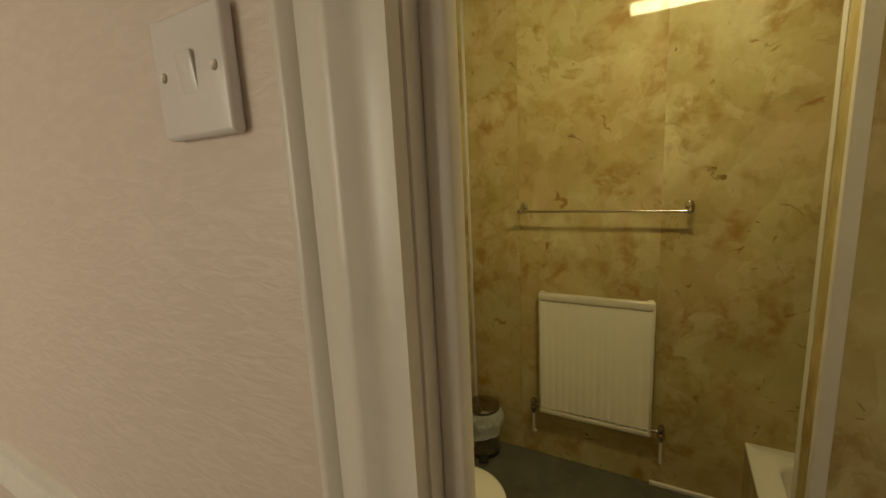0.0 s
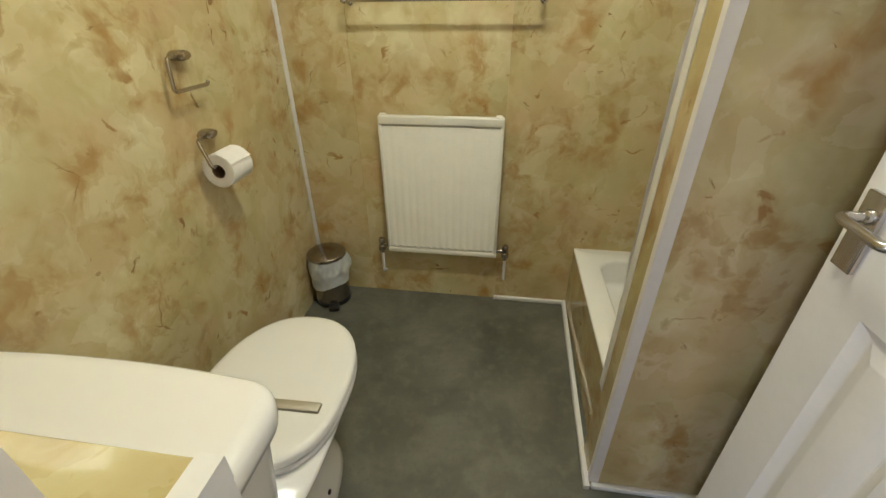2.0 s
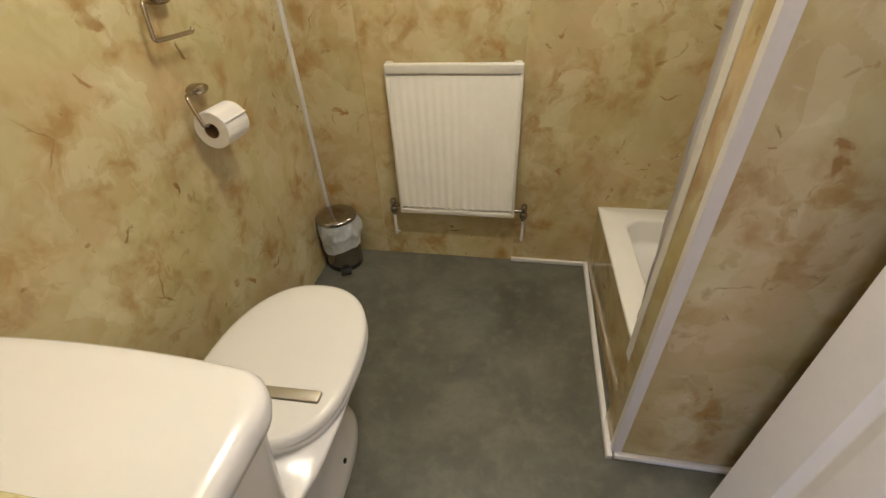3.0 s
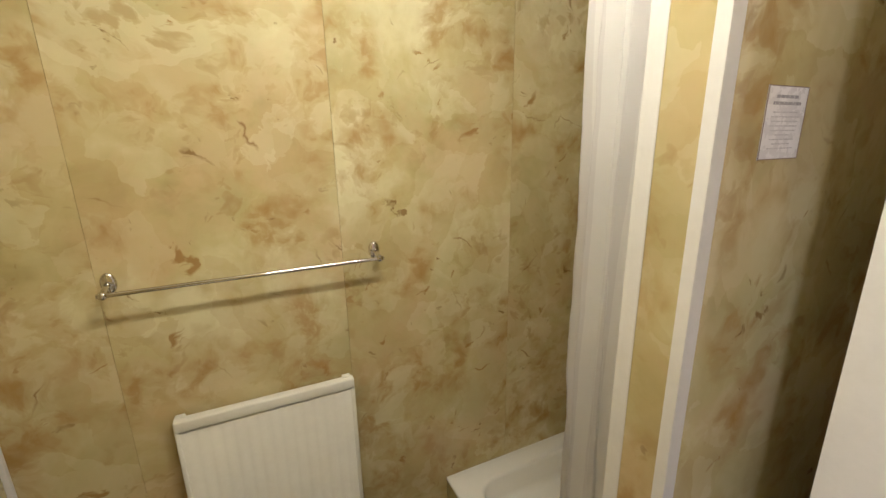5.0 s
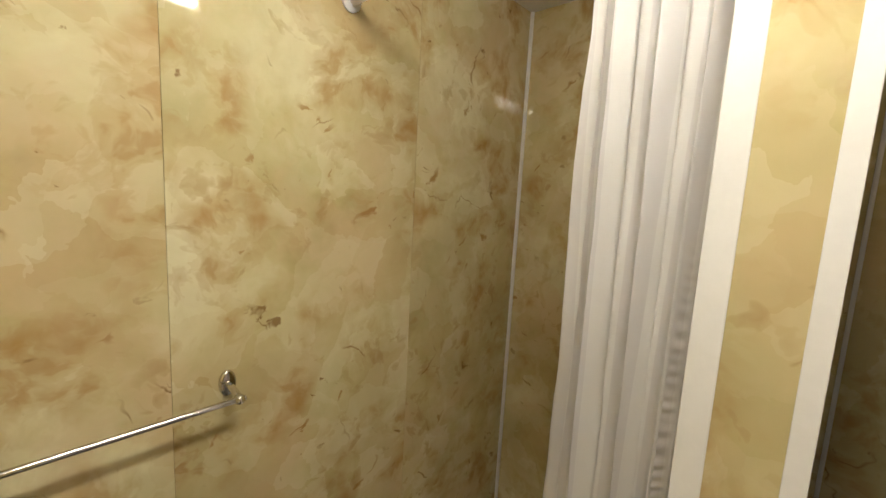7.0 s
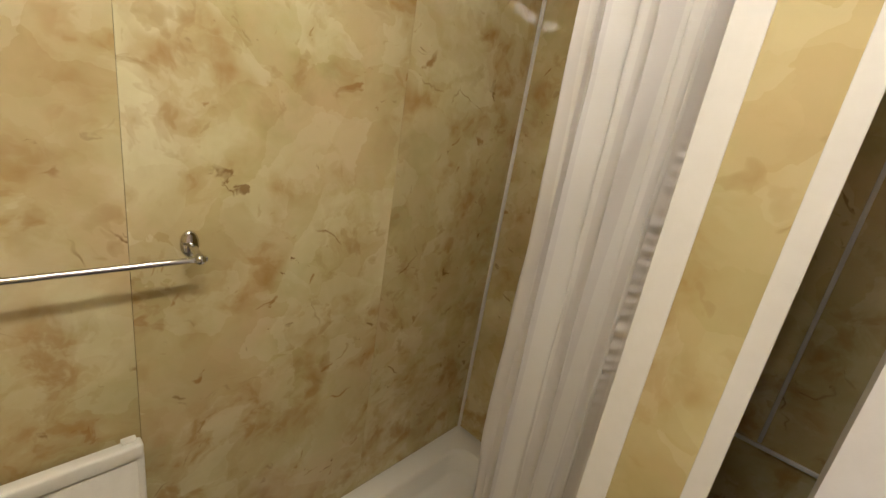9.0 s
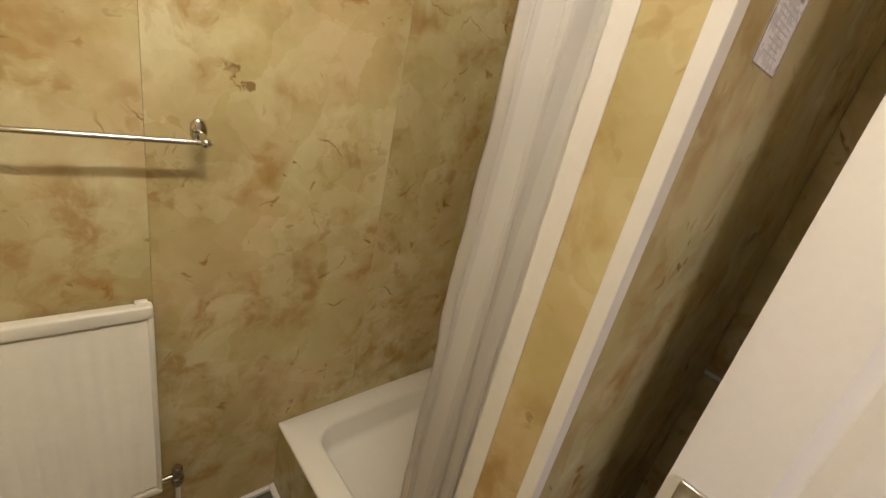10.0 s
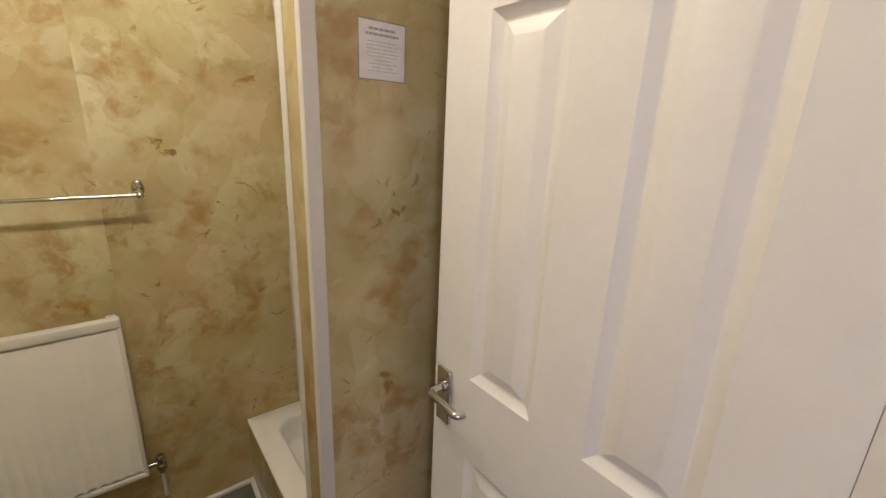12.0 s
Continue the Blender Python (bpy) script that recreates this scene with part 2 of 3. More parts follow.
SCREW = metal("dull_brass_screw", (0.30, 0.26, 0.22), 0.4)
glow, gn, gl, gb = shader("lamp_diffuser", (0.9, 0.88, 0.8), 0.4)
gb.inputs["Emission Color"].default_value = LAMP_COLOUR
gb.inputs["Emission Strength"].default_value = LAMP_STRENGTH


# ---- building helpers ----
def thing(name, label, category, at=(0, 0, 0), turn=0.0, group="", kind=""):
    ob = new(name)
    ob.empty_display_size = 0.05
    ob.matrix_basis = pose(*at, 0, 0, turn)
    return tagged(ob, label, category, group, kind)


def part(name, bm, material, parent=None, label="", smooth=True, angle=35):
    bmesh.ops.recalc_face_normals(bm, faces=bm.faces)
    me = bpy.data.meshes.new(name)
    bm.to_mesh(me)
    bm.free()
    me.materials.append(material)
    if smooth:
        for p in me.polygons:
            p.use_smooth = True
        me.set_sharp_from_angle(angle=radians(angle))
    ob = new(name, me)
    if parent is not None:
        ob.parent = parent
    if label:
        ob["label"] = label
    return ob


def box(x0, x1, y0, y1, z0, z1, bevel=0.0, seg=2, bm=None):
    bm = bm or bmesh.new()
    made = bmesh.ops.create_cube(bm, size=1.0)
    for v in made["verts"]:
        v.co = Vector((x0 + (v.co.x + 0.5) * (x1 - x0), y0 + (v.co.y + 0.5) * (y1 - y0), z0 + (v.co.z + 0.5) * (z1 - z0)))
    if bevel:
        edges = list({e for v in made["verts"] for e in v.link_edges})
        bmesh.ops.bevel(bm, geom=edges, offset=bevel, segments=seg, affect="EDGES", profile=0.5)
    return bm


def loft(rings, bm=None, cap0=True, cap1=True):
    bm = bm or bmesh.new()
    rows = [[bm.verts.new(p) for p in ring] for ring in rings]
    count = len(rows[0])
    for a, b in zip(rows, rows[1:]):
        for i in range(count):
            j = (i + 1) % count
            bm.faces.new((a[i], a[j], b[j], b[i]))
    if cap0:
        bm.faces.new(list(reversed(rows[0])))
    if cap1:
        bm.faces.new(rows[-1])
    return bm


def lathe(profile, segments=40, bm=None, cap0=True, cap1=True):
    """Rings (radius, z) turned about the z axis."""
    return loft([[(r * math.cos(2 * math.pi * i / segments), r * math.sin(2 * math.pi * i / segments), z) for i in range(segments)] for r, z in profile], bm, cap0, cap1)


def rounded(points, radius, steps=6):
    """A path whose inner corners are rounded off."""
    pts = [Vector(p) for p in points]
    out = [pts[0]]
    for a, b, c in zip(pts, pts[1:], pts[2:]):
        r = min(radius, (a - b).length * 0.49, (c - b).length * 0.49)
        p, q = b + (a - b).normalized() * r, b + (c - b).normalized() * r
        for k in range(steps + 1):
            s = k / steps
            out.append(p * (1 - s) ** 2 + b * (2 * s * (1 - s)) + q * s * s)
    return out + [pts[-1]]


def tube(points, radius, sides=12, bm=None):
    pts = [Vector(p) for p in points]
    rings, up = [], None
    for i, p in enumerate(pts):
        d = (pts[min(i + 1, len(pts) - 1)] - pts[max(i - 1, 0)]).normalized()
        if up is None:
            up = d.orthogonal().normalized()
        up = (up - d * up.dot(d)).normalized()
        side = d.cross(up)
        rings.append([p + radius * (math.cos(a) * up + math.sin(a) * side) for a in (2 * math.pi * k / sides for k in range(sides))])
    return loft(rings, bm)


def rounded_rect(x0, x1, y0, y1, r, z, steps=6):
    """A closed ring in a level plane, with round corners."""
    out = []
    for cx, cy, a0 in ((x1 - r, y1 - r, 0), (x0 + r, y1 - r, 90), (x0 + r, y0 + r, 180), (x1 - r, y0 + r, 270)):
        for k in range(steps + 1):
            a = radians(a0 + 90 * k / steps)
            out.append((cx + r * math.cos(a), cy + r * math.sin(a), z))
    return out


# ---- plan ----
LEFT, RIGHT, BACK, DOORWALL, HALLFACE, CEIL = -0.962, 1.092, 2.068, 0.44, 0.33, 2.376
PART_X, PART_Y0, PART_Y1 = 0.24, 1.170, 1.284
OPEN_L, OPEN_R, OPEN_H = -0.192, 0.4653, 2.03
BOX_X, BOX_Y, BOX_Z = -0.264, 0.545, 0.985
SKIN = 0.006


def structure(name, bm, material, label, category, smooth=False):
    return tagged(part(name, bm, material, smooth=smooth), label, category, kind="structure")


floor = structure("floor", box(-1.1, 1.25, 0.385, 2.2, -0.1, 0), FLOOR_VINYL, "dark grey mottled slate-look vinyl floor", "floor")
hall_floor = structure("floor_hall", box(-1.9, 1.9, -1.4, 0.3848, -0.1, 0.0), HALL_CARPET, "brown carpeted hallway floor", "floor")
ceiling = structure("ceiling", box(-1.1, 1.25, 0.385, 2.2, CEIL, CEIL + 0.1), CEILING_PAINT, "plain white painted bathroom ceiling", "ceiling")
hall_ceiling = structure("ceiling_hall", box(-1.9, 1.9, -1.4, 0.381, CEIL + 0.003, CEIL + 0.1), CEILING_PAINT, "plain white painted hallway ceiling", "ceiling")
wall_back = structure("wall_back", box(LEFT - 0.12, RIGHT + 0.12, BACK + SKIN, BACK + 0.12, 0, CEIL), SEALANT, "bathroom back wall clad in marbled laminate panels", "wall")
wall_left = structure("wall_left", box(LEFT - 0.12, LEFT - SKIN, DOORWALL, BACK + SKIN - 0.001, 0, CEIL), SEALANT, "bathroom side wall clad in marbled laminate panels", "wall")
wall_right = structure("wall_right", box(RIGHT + SKIN, RIGHT + 0.12, DOORWALL, BACK + SKIN - 0.001, 0, CEIL), SEALANT, "shower side wall clad in marbled laminate panels", "wall")
bm = box(-1.9, OPEN_L - 0.03, HALLFACE, DOORWALL - SKIN, 0, CEIL)
box(OPEN_R + 0.03, 1.9, HALLFACE, DOORWALL - SKIN, 0, CEIL, bm=bm)
box(OPEN_L - 0.03, OPEN_R + 0.03, HALLFACE, DOORWALL - SKIN, OPEN_H + 0.03, CEIL, bm=bm)
wall_door = structure("wall_door", bm, HALL_PAPER, "cream textured wallpaper wall beside the bathroom door", "wall")
partition = structure("wall_partition", box(PART_X + SKIN, RIGHT + SKIN, PART_Y0 + SKIN, PART_Y1 - SKIN, 0, CEIL), SEALANT, "shower partition clad in marbled laminate panels", "wall")
# the hallway behind, closed round a window
structure("wall_hall_left", box(-1.9, -1.78, -1.3, HALLFACE, 0, CEIL), HALL_PAPER, "cream textured hallway wall", "wall")
# unseen white wall, added close by to bounce window light onto the lining
structure("wall_hall_right", box(0.74, 0.86, -1.3, HALLFACE - 0.0005, 0, CEIL), CEILING_PAINT, "unseen white wall added to bounce daylight onto the door frame", "wall")
bm = box(-1.9, -1.65, -1.4, -1.3, 0, CEIL)
box(-0.75, 1.9, -1.4, -1.3, 0, CEIL, bm=bm)
box(-1.65, -0.75, -1.4, -1.3, 0, 1.0, bm=bm)
box(-1.65, -0.75, -1.4, -1.3, 2.0, CEIL, bm=bm)
structure("wall_hall_back", bm, HALL_PAPER, "cream textured hallway wall with a window", "wall")


# ---- laminate panels on the walls ----
def panel_piece(parent, x0, x1, y0, y1, z0=0.0, z1=CEIL):
    return part("panel", box(x0, x1, y0, y1, z0, z1, 0.0003, 1), MARBLE, parent, smooth=False)


GAP = 0.0004
cuts = [LEFT, -0.69, -0.078, 0.54, RIGHT]
for a, b in zip(cuts, cuts[1:]):
    panel_piece(wall_back, a + GAP, b - GAP, BACK, BACK + SKIN)
panel_piece(wall_left, LEFT - SKIN, LEFT, DOORWALL, BACK - 0.0005)
panel_piece(wall_right, RIGHT, RIGHT + SKIN, PART_Y1 + 0.001, BACK - 0.0005)
panel_piece(wall_right, RIGHT, RIGHT + SKIN, DOORWALL, PART_Y0 - 0.001)
panel_piece(partition, PART_X + 0.003, RIGHT - 0.0005, PART_Y0, PART_Y0 + SKIN)
panel_piece(partition, PART_X + 0.003, RIGHT - 0.0005, PART_Y1 - SKIN, PART_Y1)
panel_piece(partition, PART_X, PART_X + SKIN, PART_Y0 + 0.003, PART_Y1 - 0.003)
panel_piece(wall_door, LEFT + 0.0005, OPEN_L - 0.032, DOORWALL - SKIN, DOORWALL)
panel_piece(wall_door, OPEN_R + 0.032, RIGHT - 0.0005, DOORWALL - SKIN, DOORWALL)


def angle_trim(name, corner, legs, z0, z1, label):
    """An upright plastic angle on an outer corner: legs along x and y."""
    x, y = corner
    lx, ly = legs
    sx, sy, t = math.copysign(1, lx), math.copysign(1, ly), 0.0022
    ring = [(x - sx * t, y - sy * t), (x + lx, y - sy * t), (x + lx, y), (x, y), (x, y + ly), (x - sx * t, y + ly)]
    bm = loft([[(px, py, z) for px, py in ring] for z in (z0, z1)])
    bmesh.ops.bevel(bm, geom=[e for e in bm.edges if abs(e.verts[0].co.z - e.verts[1].co.z) > 0.1], offset=0.0007, segments=1, affect="EDGES")
    return tagged(part(name, bm, WHITE_PVC, smooth=False), label, "trim", kind="structure")


angle_trim("trim", (PART_X, PART_Y0), (0.0255, 0.0185), 0.016, CEIL, "white plastic angle trim on the partition corner")
angle_trim("trim", (PART_X, PART_Y1), (0.028, -0.029), 0.313, CEIL, "white plastic angle trim on the shower-side corner")


def bead(name, x0, x1, y0, y1, z0, z1, label):
    return structure(name, box(x0, x1, y0, y1, z0, z1, 0.003, 2), WHITE_PVC, label, "trim", True)


bead("trim", LEFT, LEFT + 0.014, BACK - 0.014, BACK, 0.002, CEIL, "white plastic bead in the wall corner")
bead("trim", RIGHT - 0.012, RIGHT, BACK - 0.012, BACK, 0.312, CEIL, "white plastic bead in the shower corner")
bead("trim", -0.083, 0.2465, BACK - 0.016, BACK, 0.0, 0.018, "white quadrant trim along the floor")
bm = loft([[(x, y, z) for x, z in ((x0, 0.0), (x0, 0.012), (x0 + 0.004, 0.017), (x0 + 0.016, 0.018), (x0 + 0.016, 0.0))] for y, x0 in ((PART_Y0 - 0.017, 0.2235), (BACK - 0.0005, 0.2475))])
structure("trim", bm, WHITE_PVC, "white quadrant trim along the shower plinth", "trim")
bead("trim", RIGHT - 0.006, RIGHT - 0.0002, 1.108, 1.118, 0.925, CEIL, "pale plastic joint strip on the wall behind the door")
bead("trim", RIGHT - 0.009, RIGHT - 0.0002, DOORWALL + 0.001, PART_Y0 - 0.001, 0.910, 0.922, "pale plastic strip along the wall behind the door")
bead("trim", 0.246, RIGHT, PART_Y0 - 0.016, PART_Y0, 0.0, 0.018, "white quadrant trim along the floor")

# ---- boxed-in ledge behind the toilet ----
ledge = structure("wall_ledge", box(LEFT, BOX_X - SKIN, DOORWALL + 0.001, BOX_Y - SKIN, 0, BOX_Z - SKIN), SEALANT, "low boxed-in ledge clad in marbled laminate behind the toilet", "ledge")
part("panel", box(LEFT + 0.001, BOX_X - 0.002, DOORWALL + 0.001, BOX_Y, BOX_Z - SKIN, BOX_Z, 0.0008, 1), MARBLE, ledge, smooth=False)
part("panel", box(BOX_X - SKIN, BOX_X, DOORWALL + 0.001, BOX_Y - 0.002, 0.0, BOX_Z - SKIN - 0.001, 0.0008, 1), MARBLE, ledge, smooth=False)
part("panel", box(LEFT + 0.001, BOX_X - SKIN - 0.001, BOX_Y - SKIN, BOX_Y, 0.0, BOX_Z - SKIN - 0.001, 0.0008, 1), MARBLE, ledge, smooth=False)
bm = loft([[(px, y, pz) for px, pz in ((BOX_X - 0.018, BOX_Z), (BOX_X - 0.018, BOX_Z + 0.0025), (BOX_X + 0.0025, BOX_Z + 0.0025), (BOX_X + 0.0025, BOX_Z - 0.024), (BOX_X, BOX_Z - 0.024), (BOX_X, BOX_Z))] for y in (DOORWALL + 0.002, BOX_Y + 0.003)])
part("trim", bm, WHITE_PVC, ledge, "white plastic angle trim", smooth=False)
bm = loft([[(px, py, z) for px, py in ((BOX_X + 0.0022, BOX_Y - 0.027), (BOX_X + 0.0022, BOX_Y + 0.0022), (BOX_X - 0.026, BOX_Y + 0.0022), (BOX_X - 0.026, BOX_Y), (BOX_X, BOX_Y), (BOX_X, BOX_Y - 0.027))] for z in (0.0, BOX_Z - 0.0245)])
part("trim", bm, WHITE_PVC, ledge, "white plastic angle trim", smooth=False)


# ---- door frame and door ----
frame_thing = thing("door_frame", "cream gloss-painted wooden door frame with moulded architrave", "door frame", kind="structure")


def moulding(name, outer, inner, face, away, z0, z1):
    """Upright architrave: profile from its outer to its inner edge, standing off the wall face by depth * away."""
    steps = [(0.0, 0.0), (0.0, 0.014), (0.06, 0.019), (0.14, 0.019), (0.22, 0.0125), (0.36, 0.0135), (0.5, 0.0195), (0.6, 0.0195), (0.7, 0.013), (0.86, 0.011), (1.0, 0.0125), (1.0, 0.0)]
    ring = [(outer + (inner - outer) * s, face + away * d) for s, d in steps]
    return part(name, loft([[(px, py, z) for px, py in ring] for z in (z0, z1)]), ARCH_PAINT, frame_thing, angle=50)


moulding("architrave", -0.246, -0.166, HALLFACE, -1, 0, OPEN_H + 0.06)
moulding("architrave", OPEN_R + 0.062, OPEN_R - 0.004, HALLFACE, -1, 0, OPEN_H + 0.06)
part("architrave", box(-0.165, OPEN_R - 0.005, HALLFACE - 0.018, HALLFACE, OPEN_H + 0.002, OPEN_H + 0.06, 0.004), ARCH_PAINT, frame_thing)
part("lining", box(OPEN_L - 0.029, OPEN_L, HALLFACE, DOORWALL, 0, OPEN_H, 0.0015), ARCH_PAINT, frame_thing)
part("lining", box(OPEN_R, OPEN_R + 0.029, HALLFACE, DOORWALL, 0, OPEN_H, 0.0015), ARCH_PAINT, frame_thing)
part("lining", box(OPEN_L - 0.029, OPEN_R + 0.029, HALLFACE, DOORWALL, OPEN_H + 0.001, OPEN_H + 0.029, 0.0015), ARCH_PAINT, frame_thing)
part("jamb", box(OPEN_L + 0.0005, -0.164, HALLFACE + 0.001, 0.3615, 0, OPEN_H, 0.0015), ARCH_PAINT, frame_thing)
part("stop", box(-0.1642, -0.147, 0.344, 0.362, 0, OPEN_H, 0.004, 3), ARCH_PAINT, frame_thing)
part("stop", box(OPEN_R - 0.010, OPEN_R, 0.370, 0.408, 0, OPEN_H, 0.0045, 3), ARCH_PAINT, frame_thing)
part("stop", box(-0.146, OPEN_R - 0.010, 0.370, 0.408, OPEN_H - 0.010, OPEN_H, 0.0045, 3), ARCH_PAINT, frame_thing)

DOOR_X, DOOR_Y0, DOOR_Y1, DOOR_H = 0.465, 0.4403, 1.068, 2.015


def door_leaf():
    """Six-panel moulded leaf: a grid of flat rails and stiles with sunk panels on both faces."""
    bm = bmesh.new()
    ys = [DOOR_Y0, 0.550, 0.705, 0.808, 0.960, DOOR_Y1]
    zs = [0.008, 0.19, 0.845, 1.030, 1.685, 1.775, 1.91, DOOR_H]
    for x, out in ((DOOR_X, 1), (DOOR_X + 0.038, -1)):
        for j in range(len(zs) - 1):
            for i in range(len(ys) - 1):
                y0, y1, z0, z1 = ys[i], ys[i + 1], zs[j], zs[j + 1]
                corners = lambda inset, depth: [bm.verts.new((x + out * depth, py, pz)) for py, pz in ((y0 + inset * 1.1, z0 + inset), (y1 - inset * 1.1, z0 + inset), (y1 - inset * 1.1, z1 - inset), (y0 + inset * 1.1, z1 - inset))]
                if i in (1, 3) and j in (1, 3, 5):
                    loops = [corners(*s) for s in ((0, 0), (0.003, 0.0026), (0.014, 0.0092), (0.018, 0.0105), (0.021, 0.0105), (0.041, 0.0022), (0.045, 0.0014))]
                    for a, b in zip(loops, loops[1:]):
                        for k in range(4):
                            bm.faces.new((a[k], a[(k + 1) % 4], b[(k + 1) % 4], b[k]))
                    bm.faces.new(loops[-1])
                else:
                    bm.faces.new(corners(0, 0))
    bmesh.ops.remove_doubles(bm, verts=bm.verts, dist=0.0002)
    rim = [e for e in bm.edges if len(e.link_faces) == 1]
    bmesh.ops.bridge_loops(bm, edges=rim)
    return bm


door = thing("door_1", "white moulded six-panel bathroom door standing open", "door", kind="structure")
part("leaf", door_leaf(), PAINT, door, angle=13)
PX, PY, PZ = DOOR_X, 1.029, 0.957
plate = part("handle_plate", box(PX - 0.010, PX - 0.0002, PY - 0.021, PY + 0.021, PZ - 0.064, PZ + 0.064, 0.003, 3), BRUSHED, door, "brushed steel backplate")
bm = tube(rounded([(PX - 0.006, PY - 0.004, PZ + 0.028), (PX - 0.050, PY - 0.004, PZ + 0.028), (PX - 0.050, PY - 0.092, PZ + 0.024), (PX - 0.034, PY - 0.097, PZ + 0.024)], 0.010), 0.0080, 14)
part("lever", bm, BRUSHED, plate, "polished steel lever handle")
bm = lathe([(0.012, 0), (0.012, 0.008), (0.009, 0.010)], 20)
bmesh.ops.transform(bm, matrix=pose(PX - 0.010, PY - 0.004, PZ + 0.028, 0, -90, 0), verts=bm.verts)
part("rose", bm, BRUSHED, plate)
for z in (0.25, 1.0, 1.8):
    bm = lathe([(0.006, -0.04), (0.006, 0.04)], 12)
    bmesh.ops.translate(bm, vec=(DOOR_X + 0.004, DOOR_Y0 - 0.0035, z), verts=bm.verts)
    part("hinge", bm, BRUSHED, door)


# ---- hall fixtures ----
switch = thing("light_switch", "white plastic single light switch on the hallway wall", "switch", at=(-0.338, HALLFACE, 1.535))
part("plate", box(-0.0425, 0.0425, -0.011, 0, -0.0425, 0.0425, 0.004, 3), SWITCH_PLASTIC, switch)
bm = box(-0.0095, 0.0095, -0.0128, -0.009, -0.013, 0.016, 0.002, 2)
bmesh.ops.rotate(bm, verts=bm.verts, matrix=Matrix.Rotation(radians(7), 3, "X"), cent=(0, -0.011, 0))
part("rocker", bm, SWITCH_PLASTIC, switch)
for dx in (-0.030, 0.030):
    bm = lathe([(0.0036, -0.001), (0.0036, 0.0005), (0.0022, 0.0002)], 14)
    bmesh.ops.transform(bm, matrix=pose(dx, -0.011, 0.002, 90, 0, 0), verts=bm.verts)
    part("screw", bm, SCREW, switch, "dull brown screw head")
steps = [(0.0, 0.945), (-0.011, 0.95), (-0.011, 0.958), (-0.02, 0.966), (-0.026, 0.985), (-0.02, 1.003), (-0.011, 1.01), (-0.011, 1.02), (0.0, 1.026)]
bm = loft([[(x, HALLFACE + d, z) for d, z in steps] for x in (-1.78, -0.255)])
structure("dado_rail", bm, ARCH_PAINT, "cream painted dado rail along the hallway wall", "dado rail", True)
bm = loft([[(x, HALLFACE + d, z) for d, z in ((0, 0), (-0.016, 0), (-0.016, 0.1), (-0.008, 0.13), (0, 0.135))] for x in (-1.78, -0.255)])
structure("baseboard", bm, ARCH_PAINT, "cream painted hallway baseboard", "baseboard", True)
win = thing("window_1", "plain white hallway window letting in daylight", "window", kind="structure")
for a, b, c, d in ((-1.65, -1.61, 1.0, 2.0), (-0.79, -0.75, 1.0, 2.0), (-1.61, -0.79, 1.0, 1.04), (-1.61, -0.79, 1.96, 2.0)):
    part("window_frame", box(a + 0.001, b - 0.001, -1.39, -1.33, c + 0.001, d - 0.001, 0.004), PAINT, win)

# ---- ceiling lamp ----
lamp = thing("ceiling_lamp", "short warm fluorescent strip lamp on the ceiling", "ceiling lamp", at=(-0.025, 1.222, CEIL))
part("body", box(-0.29, 0.29, -0.065, 0.065, -0.022, 0, 0.006), PAINT, lamp)
ring = [(0.048 * math.cos(radians(a)), -0.0225 - 0.046 * math.sin(radians(a))) for a in range(0, 181, 15)]
part("diffuser", loft([[(x, py, pz) for py, pz in ring] for x in (-0.265, 0.265)]), glow, lamp, "glowing ribbed diffuser")

# ---- shower ----
TZ, TX0, TX1, TY0, TY1 = 0.312, 0.2625, RIGHT - 0.0005, PART_Y1 + 0.001, BACK - 0.0005
plinth = structure("wall_plinth", box(TX0 + 0.012, TX1, TY0, TY1, 0, TZ - 0.125), SEALANT, "shower tray plinth clad in marbled laminate", "plinth")
part("panel", box(0.2640, 0.2640 + 0.01, PART_Y1 + 0.001, BACK - 0.001, 0.0, TZ - 0.0135, 0.0008, 1), MARBLE, plinth, smooth=False)


def tray_ring(inset, rad, z):
    return rounded_rect(TX0 + inset, TX1 - inset, TY0 + inset, TY1 - inset, rad, z, 8)


tray = thing("shower_tray", "white acrylic square shower tray raised on a plinth", "shower tray")
rim = loft([tray_ring(0.06, 0.004, TZ - 0.013), tray_ring(0.0, 0.004, TZ - 0.013), tray_ring(0.0, 0.004, TZ - 0.002), tray_ring(0.002, 0.004, TZ), tray_ring(0.083, 0.075, TZ)], cap0=False, cap1=False)
part("rim", rim, ACRYLIC, tray, angle=60)
bowl = [(0.083, 0.075, TZ), (0.088, 0.075, TZ - 0.002), (0.093, 0.078, TZ - 0.012), (0.101, 0.08, TZ - 0.088), (0.109, 0.08, TZ - 0.102), (0.130, 0.08, TZ - 0.109), (0.30, 0.05, TZ - 0.116)]
part("bowl", loft([tray_ring(*a) for a in bowl], cap0=False), ACRYLIC, tray, angle=60)

rail = thing("curtain_rail", "white shower curtain rail across the shower opening", "curtain rail")
part("tube", tube([(0.308, PART_Y1 + 0.002, 2.14), (0.308, BACK - 0.001, 2.14)], 0.0125, 16), WHITE_PVC, rail)
for y, a in ((PART_Y1, -90), (BACK, 90)):
    bm = lathe([(0.026, 0.001), (0.026, 0.006), (0.018, 0.012)], 24)
    bmesh.ops.transform(bm, matrix=pose(0.308, y, 2.14, a, 0, 0), verts=bm.verts)
    part("flange", bm, WHITE_PVC, rail)

CUR_X, CUR_Y0, CUR_Y1, CUR_Z0, CUR_Z1 = 0.303, PART_Y1 + 0.008, 1.462, 0.322, 2.115


